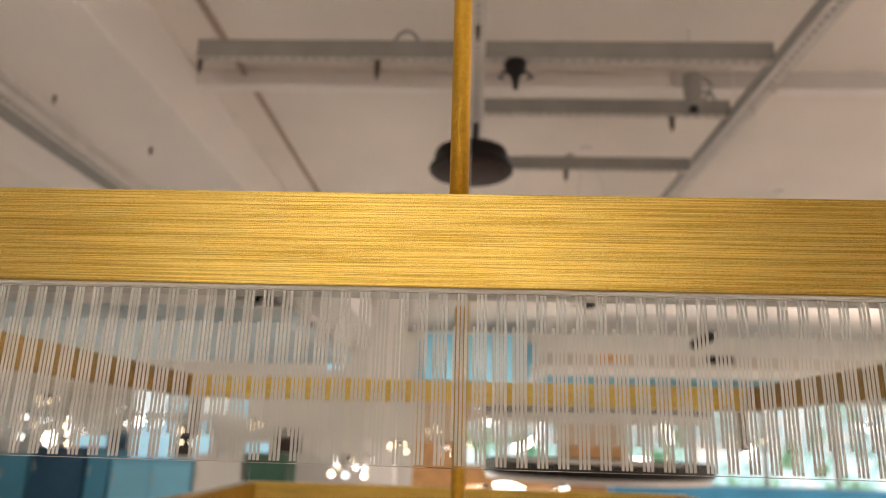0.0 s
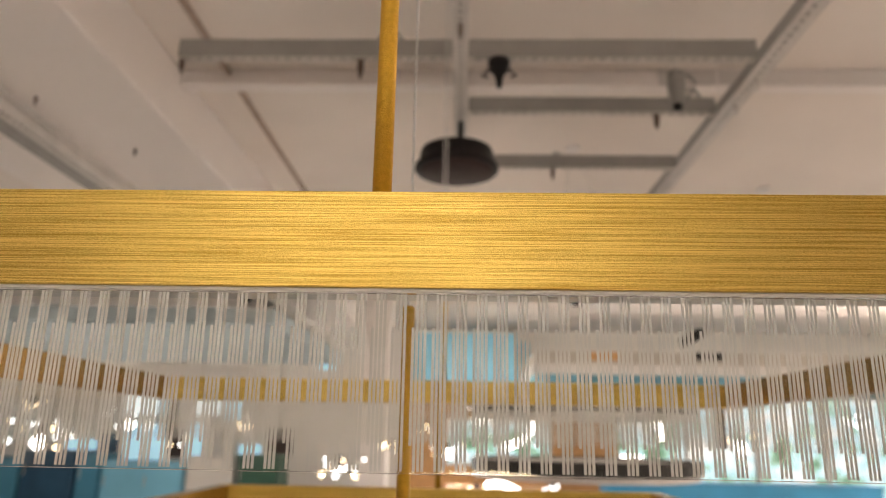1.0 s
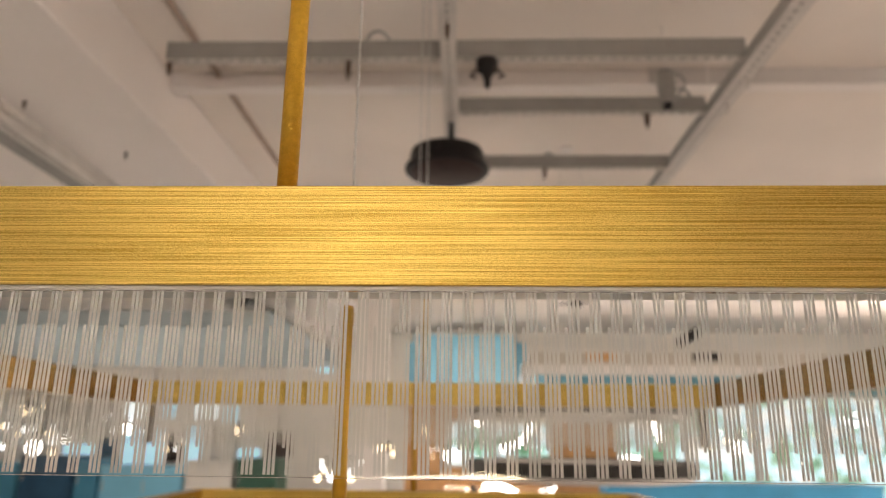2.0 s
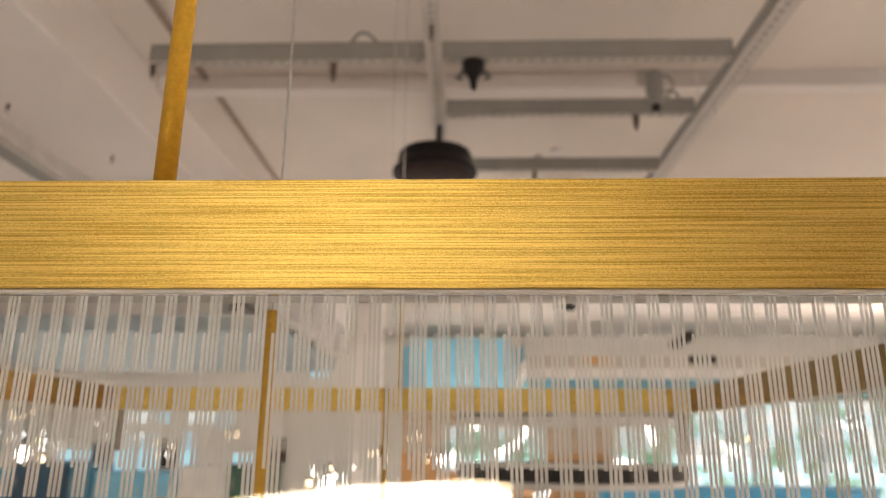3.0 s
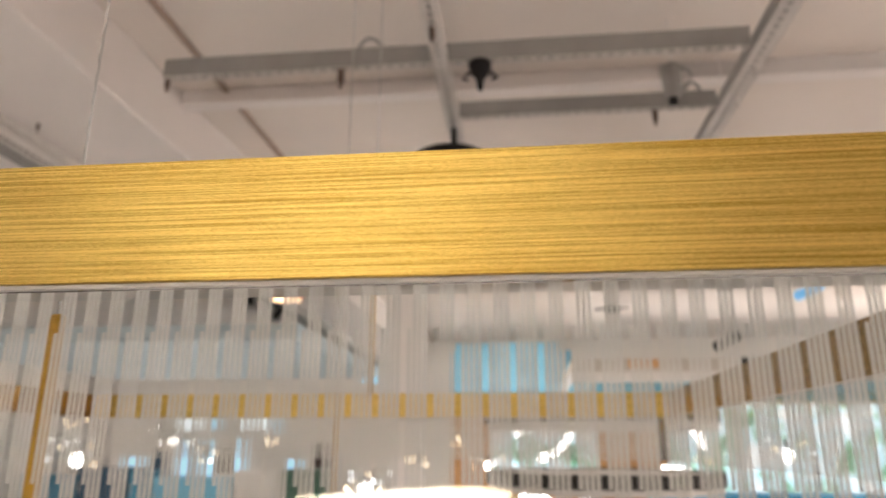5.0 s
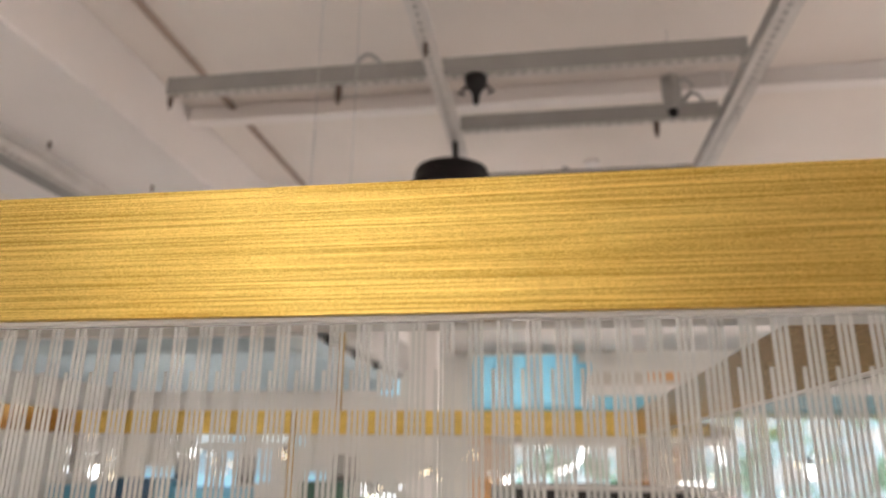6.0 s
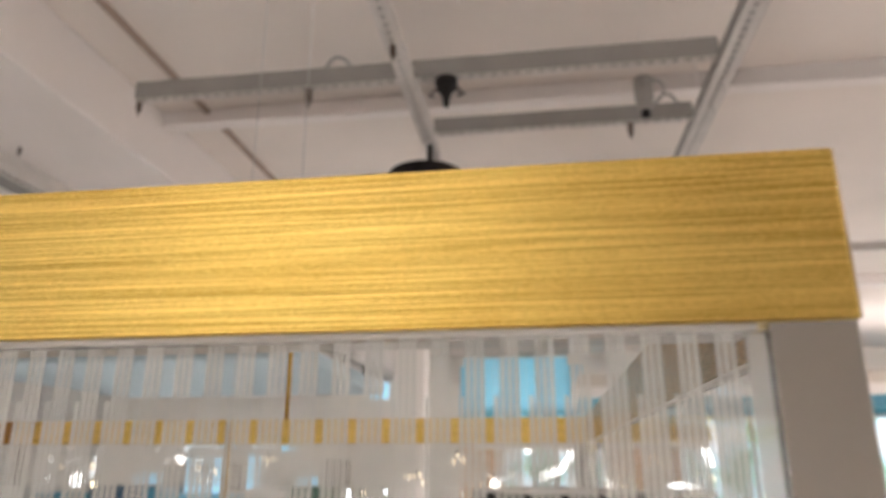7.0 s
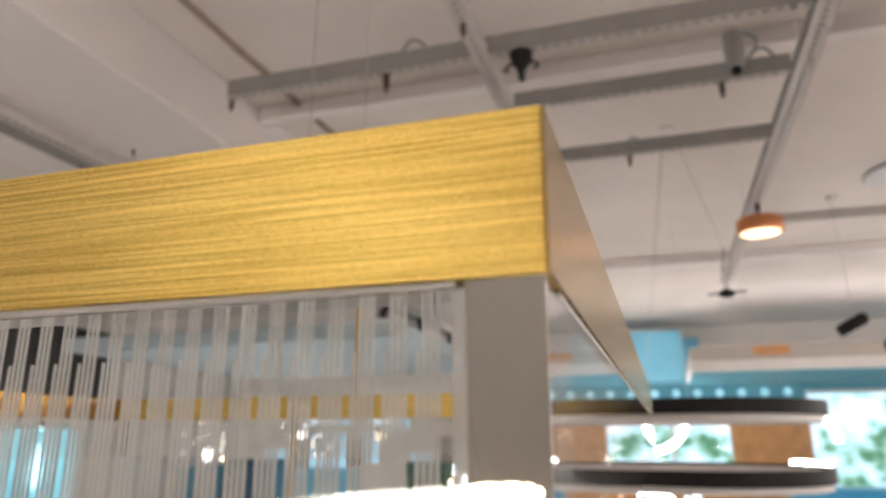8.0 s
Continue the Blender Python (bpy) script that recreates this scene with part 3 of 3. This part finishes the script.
# ---- two-tier black ring chandelier ----
def ring(r0, r1, z0, z1, seg=72):
    bm = bmesh.new()
    loops = []
    for r, z in ((r0, z0), (r1, z0), (r1, z1), (r0, z1)):
        loops.append([bm.verts.new((r * math.cos(2 * math.pi * k / seg), r * math.sin(2 * math.pi * k / seg), z)) for k in range(seg)])
    for i in range(4):
        a, b = loops[i], loops[(i + 1) % 4]
        for k in range(seg):
            bm.faces.new((a[k], a[(k + 1) % seg], b[(k + 1) % seg], b[k]))
    bmesh.ops.recalc_face_normals(bm, faces=bm.faces[:])
    return bm


rc = empty("ring_chandelier", (0.80, 4.2, 1.45), "black two-tier ring chandelier with pale inner diffusers", "chandelier")
for z in (0.03, 0.375):
    part("outer_ring", ring(0.68, 0.70, z, z + 0.075), BLACK, rc)
    part("inner_diffuser", ring(0.60, 0.679, z - 0.035, z + 0.06), WHITE_SATIN, rc, "pale ring diffuser")
for a in (0, 120, 240):
    part("suspension_wire", tube([(0.64 * math.cos(radians(a)), 0.64 * math.sin(radians(a)), 0.06), (0.03 * math.cos(radians(a)), 0.03 * math.sin(radians(a)), CEIL - 1.46)], 0.0015, 5), STEEL, rc)
part("canopy", lathe([(0.05, CEIL - 1.475), (0.05, CEIL - 1.45)], 24), WHITE_SATIN, rc)


# ---- glowing tube chandelier near the windows ----
ac = empty("led_arc_chandelier", (1.359, 7.5, 1.554), "chandelier of curved glowing white tubes under a dark hub", "chandelier")
for p0, p1, bow in (((0.354, 0, 0.295), (0.591, 0, 0.082), (0.06, 0, 0.03)), ((-0.375, 0, 0.197), (-0.603, 0, 0.014), (0.04, 0, -0.03)), ((0.281, 0, -0.059), (0.538, 0, -0.102), (0, 0, 0.02)),
                    ((-0.74, 0, -0.266), (-0.50, 0, -0.31), (0, 0, 0.03))):
    p0, p1, bow = 1.43 * Vector(p0), 1.43 * Vector(p1), 1.43 * Vector(bow)
    pts = [p0.lerp(p1, k / 14) + bow * (4 * (k / 14) * (1 - k / 14)) for k in range(15)]
    part("led_tube", tube(pts, 0.034, 10), TUBE_GLOW, ac)
    part("suspension_wire", tube([pts[7], (0, 0, 1.615)], 0.0007, 5), STEEL, ac)
part("hub", lathe([(0.028, 1.57), (0.07, 1.585), (0.085, 1.615), (0.07, 1.64), (0.028, 1.665)], 20), BLACK, ac)
part("hub_arm", tube([(-0.19, 0, 1.615), (0.19, 0, 1.63)], 0.011, 6), BLACK, ac)
part("cord", tube([(0, 0, 1.66), (-0.02, 0, 1.9), (0.02, 0, CEIL - 1.554)], 0.009, 6), BLACK, ac)
cn = part("ceiling_disc", lathe([(0.30, CEIL - 0.035), (0.32, CEIL - 0.02), (0.30, CEIL)], 36, pose(2.55, 5.5, 0)), WHITE_SATIN)
tagged(cn, "flat pale round canopy fixed to the ceiling", "ceiling lamp")


# ---- pendants and lamps in the showroom ----
def cluster(at, spread, count, mats, seed):
    """A branched pendant: a dark hub with thin arms that each end in a small lit bulb."""
    rnd = random.Random(seed)
    p = empty("branched_pendant", at, "branched pendant with several small lit glass bulbs", "pendant lamp", "branched pendants")
    part("hub", lathe([(0.012, -0.02), (0.02, 0.0), (0.02, 0.05), (0.008, 0.07)], 12), BLACK, p)
    top = 2.60 if -5.46 < at[0] < -1.64 and 5.71 < at[1] < 9.29 else CEIL
    part("cord", tube([(0, 0, 0.06), (0, 0, top - at[2])], 0.0016, 5), WHITE_SATIN, p)
    for k in range(count):
        a = 2 * math.pi * (k + 0.5 * rnd.random()) / count
        d = spread * (0.45 + 0.55 * rnd.random())
        x, y, z = d * math.cos(a), d * math.sin(a), 0.40 * spread * (rnd.random() * 2 - 1) - 0.02
        r = 0.012 + 0.014 * rnd.random()
        part("arm", tube([(0, 0, 0.01), (0.6 * x, 0.6 * y, z + 0.05), (x, y, z + r)], 0.0035, 5), BLACK, p)
        part("bulb", lathe([(0.2 * r, -r), (0.75 * r, -0.7 * r), (r, 0), (0.75 * r, 0.7 * r), (0.3 * r, r)], 12, pose(x, y, z)), mats[k % len(mats)], p)


for n, (x, y, z, s, c, m) in enumerate(((-1.91, 6.0, 1.74, 0.07, 3, (WARM_GLOW,)), (-2.52, 6.0, 1.63, 0.13, 6, (WARM_GLOW, COOL_GLOW)), (-3.75, 6.0, 1.65, 0.30, 12, (WARM_GLOW, COOL_GLOW, COOL_GLOW)),
                                      (-4.10, 6.4, 1.92, 0.12, 5, (WARM_GLOW,)), (-4.36, 9.0, 1.84, 0.30, 7, (COOL_GLOW,)), (-1.00, 5.8, 1.43, 0.22, 11, (COOL_GLOW, WARM_GLOW)),
                                      (-0.62, 6.3, 1.58, 0.12, 5, (WARM_GLOW,)), (0.17, 6.0, 1.23, 0.10, 5, (WARM_GLOW,)), (0.83, 6.0, 1.29, 0.08, 4, (COOL_GLOW,)),
                                      (-0.155, 10.0, 1.515, 0.30, 9, (WARM_GLOW, COOL_GLOW)), (0.30, 10.3, 2.0, 0.24, 7, (COOL_GLOW,)), (3.5, 6.0, 1.88, 0.14, 6, (COOL_GLOW,)), (-0.35, 7.2, 1.76, 0.08, 3, (WARM_GLOW,)),
                                      (3.0, 7.4, 1.70, 0.25, 8, (WARM_GLOW, COOL_GLOW)))):
    cluster((x, y, z), s, c, m, 20 + n)
    if c > 6:
        bulbs = bpy.data.lights.new("bulb_light", 'POINT')
        bulbs.energy, bulbs.shadow_soft_size, bulbs.color = (7.0 if y > 9.5 else 3.6) * c, 0.06, (1.0, 0.93, 0.86)
        new("bulb_light", bulbs).location = (x, y, z - 0.09)

cp = empty("copper_pendant", (1.37, 4.8, 3.06), "round copper ceiling lamp glowing warm underneath", "ceiling lamp")
part("shade", lathe([(0.05, 0.11), (0.13, 0.105), (0.15, 0.09), (0.152, 0.02), (0.145, 0.0)], 36), COPPER, cp)
part("lens", lathe([(0.03, -0.008), (0.12, -0.004), (0.142, 0.004)], 36), glow("copper_lamp_lens", (1.0, 0.62, 0.36), 3.0), cp)
part("stem", tube([(0, 0, 0.108), (0, 0, 0.212)], 0.012, 8), BLACK, cp)
tagged(cp, group="copper lamps")
cp2 = copy_thing(cp, pose(-1.72, 5.6, 2.94))
tagged(part("lamp_cord", tube([(-1.72, 5.6, 3.14), (-1.72, 5.6, 3.29)], 0.004, 6), BLACK), "short black cord holding a copper lamp", "cord")

bg = empty("blue_glass_spot", (2.45, 5.0, 2.80), "tilted pale blue glass tube lamp on a white arm", "spotlight")
part("tube", lathe([(0.024, -0.13), (0.036, -0.12), (0.036, 0.12), (0.024, 0.13)], 20, pose(0, 0, 0, 0, 68, 25)), glow("pale_blue_glass", (0.16, 0.5, 0.85), 0.5), bg)
part("arm", tube([(0, 0, 0.03), (0, 0, CEIL - 2.80)], 0.007, 8), WHITE_SATIN, bg)
part("canopy", lathe([(0.05, CEIL - 2.83), (0.05, CEIL - 2.80)], 20), WHITE_SATIN, bg)
bs = empty("arm_spot", (2.12, 6.0, 2.58), "black cylinder spotlight on a thin white arm", "spotlight")
part("head", lathe([(0.03, -0.12), (0.045, -0.115), (0.05, 0.09), (0.04, 0.12)], 20, pose(0, 0, 0, 0, 62, 10)), BLACK, bs)
part("arm", tube([(0, 0, 0.03), (0, 0, CEIL - 2.58)], 0.005, 8), WHITE_SATIN, bs)
part("canopy", lathe([(0.05, CEIL - 2.61), (0.05, CEIL - 2.58)], 20), WHITE_SATIN, bs)
for y, rz in ((4.3, 20), (5.2, -35), (6.1, 10), (6.9, 50), (8.1, -20), (9.4, 30), (10.6, -10)):
    h = empty("channel_spot", (-2.25, y, 3.185), "small black spotlight fixed under a slotted channel", "spotlight", "channel spotlights")
    part("adapter", box(-0.03, 0.03, -0.05, 0.05, -0.03, 0, 0.004), BLACK, h)
    part("head", lathe([(0.025, 0.06), (0.036, 0.05), (0.04, -0.07), (0.03, -0.08)], 16, pose(0, 0, -0.1, 35, 10, rz)), BLACK, h)

track_spot((4.0, 5.3, 3.27), -20, 80, BLACK, "black cylindrical track spotlight turned to the wall", 1.5)

cl = empty("glass_lantern", (-2.345, 2.65, 1.30), "teal glass cylinder lantern with a bright bulb", "pendant lamp")
sh = part("shade", lathe([(0.165, 0.0), (0.172, 0.01), (0.172, 0.43), (0.15, 0.455), (0.146, 0.45), (0.168, 0.425), (0.168, 0.012)], 32), LIT_GLASS, cl)
sh.visible_shadow = False
part("bulb", lathe([(0.01, 0.14), (0.025, 0.16), (0.03, 0.24), (0.022, 0.33), (0.012, 0.36)], 16), COOL_GLOW, cl)
part("cap", lathe([(0.148, 0.456), (0.15, 0.475), (0.03, 0.49)], 24), GREY_PLASTIC, cl)
part("cord", tube([(0, 0, 0.485), (0, 0, 3.18 - 1.30)], 0.004, 6), BLACK, cl)
for k in range(10):
    dl2 = part("fascia_light", lathe([(0.03, 0.0), (0.060, 0.01), (0.066, 0.03), (0.05, 0.05)], 16, pose(-0.6 + k * 0.36, 12.997, 2.47, 90)), glow("cyan_led", (0.45, 0.85, 1.0), 0.55) if k == 0 else bpy.data.materials["cyan_led"])
    tagged(dl2, "small round cyan light set along the fascia", "light", "fascia lights")
sg = part("sign_plate", box(1.72, 2.12, 8.98, 8.996, 2.68, 2.79, 0.004), ORANGE)
tagged(sg, "small plain orange plate on the raft edge", "sign")
sd = part("sign_plate", box(3.12, 3.48, 8.97, 8.996, 2.70, 2.80, 0.004), BLACK)
tagged(sd, "small plain black plate on the raft edge", "sign")

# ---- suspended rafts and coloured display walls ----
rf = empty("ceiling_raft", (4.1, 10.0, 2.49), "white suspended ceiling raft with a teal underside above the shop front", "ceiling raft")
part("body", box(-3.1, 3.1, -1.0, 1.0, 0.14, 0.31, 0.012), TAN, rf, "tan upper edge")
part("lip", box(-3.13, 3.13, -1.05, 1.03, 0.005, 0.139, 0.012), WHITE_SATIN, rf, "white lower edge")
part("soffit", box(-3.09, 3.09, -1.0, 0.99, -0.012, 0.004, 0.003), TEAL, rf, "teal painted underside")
# added fill lamp, unseen on top of the raft, to brighten the far ceiling
cv = empty("raft_top_fill", (4.1, 10.0, 2.80), "added fill tray hidden on top of the raft", "cove lamp")
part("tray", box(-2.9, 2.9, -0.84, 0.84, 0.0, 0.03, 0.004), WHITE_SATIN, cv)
cove = bpy.data.lights.new("ceiling_fill_glow", 'AREA')
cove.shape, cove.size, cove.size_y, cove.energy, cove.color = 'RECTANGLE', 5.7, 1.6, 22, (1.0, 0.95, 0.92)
fill_ob = new("ceiling_fill_glow", cove)
fill_ob.matrix_basis = look((4.1, 10.0, 2.835), (4.1, 10.001, 4))
for x in (1.6, 4.0, 6.6):
    for y in (9.3, 10.6):
        tagged(part("hanger_rod", tube([(x, y, 2.80), (x, y, CEIL)], 0.003, 6), WHITE_SATIN), "steel hanger rod between raft and ceiling", "hanger", "raft hangers")
br = empty("boarded_raft", (-3.55, 7.5, 2.60), "pale blue-grey boarded ceiling raft hung on steel rods", "ceiling raft")
part("tray", box(-1.92, 1.92, -1.8, 1.8, 0.026, 0.15, 0.008), DOME, br)
for k in range(12):
    part("board", box(-1.91, 1.91, -1.79 + 0.3 * k, -1.79 + 0.3 * k + 0.28, 0.0, 0.025, 0.004), DOME, br)
for x in (-1.6, 0.3):
    for y in (-1.5, 1.5):
        part("hanger_rod", tube([(x, y, 0.149), (x, y, 1.05 if x < 0 else 0.69)], 0.004, 6), WHITE_SATIN, br)
tl = empty("blue_bulkhead", (0.15, 11.67, 2.50), "sky blue painted bulkhead hung from the ceiling", "bulkhead")
part("board", box(-0.92, 0.82, -0.07, 0.08, 0.08, 0.90, 0.01), SKYBLUE, tl)
for x in (-0.7, 0.6):
    part("hanger_rod", tube([(x, 0, 0.89), (x, 0, CEIL - 2.50)], 0.003, 6), WHITE_SATIN, tl)
for x0, x1, z1, m, lab in ((-7.95, -7.0, 1.22, CABINET_BLUE, "blue display cabinet with a flat top"), (-6.95, -6.1, 1.34, NAVY, "tall navy blue display cabinet"), (-6.05, -5.7, 1.30, CABINET_BLUE, "narrow blue display cabinet"),
                          (-5.65, -4.35, 1.20, SKYBLUE, "sky blue display cabinet with a flat top"), (-4.3, -3.55, 1.3, WALL, "low grey painted display plinth"), (-3.5, -2.85, 1.33, GREEN, "dark green display cabinet")):
    dc = empty("display_cabinet", ((x0 + x1) / 2, 11.35, 0), lab, "cabinet", "display cabinets")
    half, doors = (x1 - x0) / 2, max(1, round((x1 - x0) / 0.6))
    part("body", box(-half, half, -0.33, 0.35, 0, z1 - 0.045, 0.008), m, dc)
    part("top", box(-half - 0.012, half + 0.012, -0.365, 0.36, z1 - 0.044, z1, 0.006), m, dc)
    for k in range(doors):
        xa = -half + k * 2 * half / doors
        d = part("door", box(xa + 0.008, xa + 2 * half / doors - 0.008, -0.352, -0.331, 0.08, z1 - 0.07, 0.004), m, dc)
        part("handle", box(xa + 0.05, xa + 0.065, -0.378, -0.3525, z1 - 0.38, z1 - 0.22, 0.004), STEEL, d)
ct = empty("display_counter", (4.2, 10.85, 0), "long blue display counter in front of the windows", "counter")
part("body", box(-2.0, 2.0, -0.32, 0.32, 0, 1.02, 0.01), VIVID_BLUE, ct)
part("top", box(-2.03, 2.03, -0.35, 0.35, 1.021, 1.06, 0.006), VIVID_BLUE, ct)
wc = empty("wood_counter", (0.55, 9.4, 0), "warm brown wooden counter with a flat top", "counter")
part("body", box(-0.7, 0.7, -0.3, 0.3, 0, 1.0, 0.01), ORANGE, wc)
part("top", box(-0.73, 0.73, -0.33, 0.33, 1.001, 1.04, 0.006), ORANGE, wc)
PANEL = glow("blue_daylight_panel", (0.42, 0.74, 0.95), 0.75)
PANEL_PALE = glow("pale_daylight_panel", (0.78, 0.92, 1.0), 1.25)
for x0, x1, z0, z1, m in ((-6.35, -5.75, 1.98, 2.36, PANEL_PALE), (-5.65, -5.35, 1.98, 2.30, PANEL), (-5.0, -4.55, 1.98, 2.36, PANEL_PALE), (-4.45, -4.15, 1.9, 2.36, PANEL), (-6.3, -5.95, 1.15, 1.80, PANEL),
                          (-5.85, -5.5, 1.15, 1.80, PANEL), (-5.1, -4.8, 1.15, 1.84, PANEL), (-4.1, -3.7, 1.15, 1.45, PANEL), (-7.4, -6.8, 1.1, 1.5, PANEL), (-2.72, -2.38, 2.86, 3.16, PANEL)):
    w = part("light_panel", box(x0, x1, 12.94, 12.998, z0, z1, 0.008), m)
    tagged(w, "bluish daylit glass panel set in the wall", "window", "daylight panels")
for x0, x1, z0, z1, m, lab in ((-6.75, -6.4, 1.1, 1.62, NAVY, "dark navy poster board on the wall"), (-5.45, -5.15, 1.2, 1.7, BROWN_METAL, "dark brown board on the wall"), (-3.6, -3.1, 1.3, 1.75, BROWN_METAL, "dark brown board on the wall")):
    w = part("wall_board", box(x0, x1, 12.95, 12.998, z0, z1, 0.006), m)
    tagged(w, lab, "board", "wall boards")
bn = part("wall_panel", box(-7.995, -7.93, 6.3, 9.1, 2.2, 3.36, 0.01), BLACK)
tagged(bn, "large black panel mounted high on the wall", "wall panel")

# ---- invented ceiling luminaires, out of view, that light the showroom ----
for x, y in ((4.4, 1.2), (-5.6, -0.6), (6.4, -1.2), (-5.8, -2.6), (-7.2, 3.6), (6.8, 5.6), (7.2, 9.0)):
    lm = empty("fill_luminaire", (x, y, 2.95), "added white linear luminaire, unseen, that fills in light", "ceiling lamp", "linear luminaires")
    part("housing", box(-0.65, 0.65, -0.06, 0.06, 0, 0.06, 0.006), WHITE_SATIN, lm)
    for s in (-0.5, 0.5):
        part("suspension_wire", tube([(s, 0, 0.06), (s, 0, CEIL - 2.95)], 0.0015, 5), STEEL, lm)
    data = bpy.data.lights.new("luminaire_fill", 'AREA')
    data.shape, data.size, data.size_y, data.energy, data.color = 'RECTANGLE', 1.25, 0.1, (74 if x > 0 else 26) + 8 * max(y, 0), (1.0, 0.92, 0.86)
    ob = new("luminaire_fill", data)
    ob.matrix_basis = look((x, y, 2.94), (x, y, 0))
    up = bpy.data.lights.new("luminaire_upfill", 'AREA')
    up.shape, up.size, up.size_y, up.energy, up.color = 'RECTANGLE', 1.25, 0.1, (54 if x > 0 else 10) + 6 * max(y, 0), (1.0, 0.93, 0.88)
    ob = new("luminaire_upfill", up)
    ob.matrix_basis = look((x, y, 3.03), (x, y + 0.001, 4))
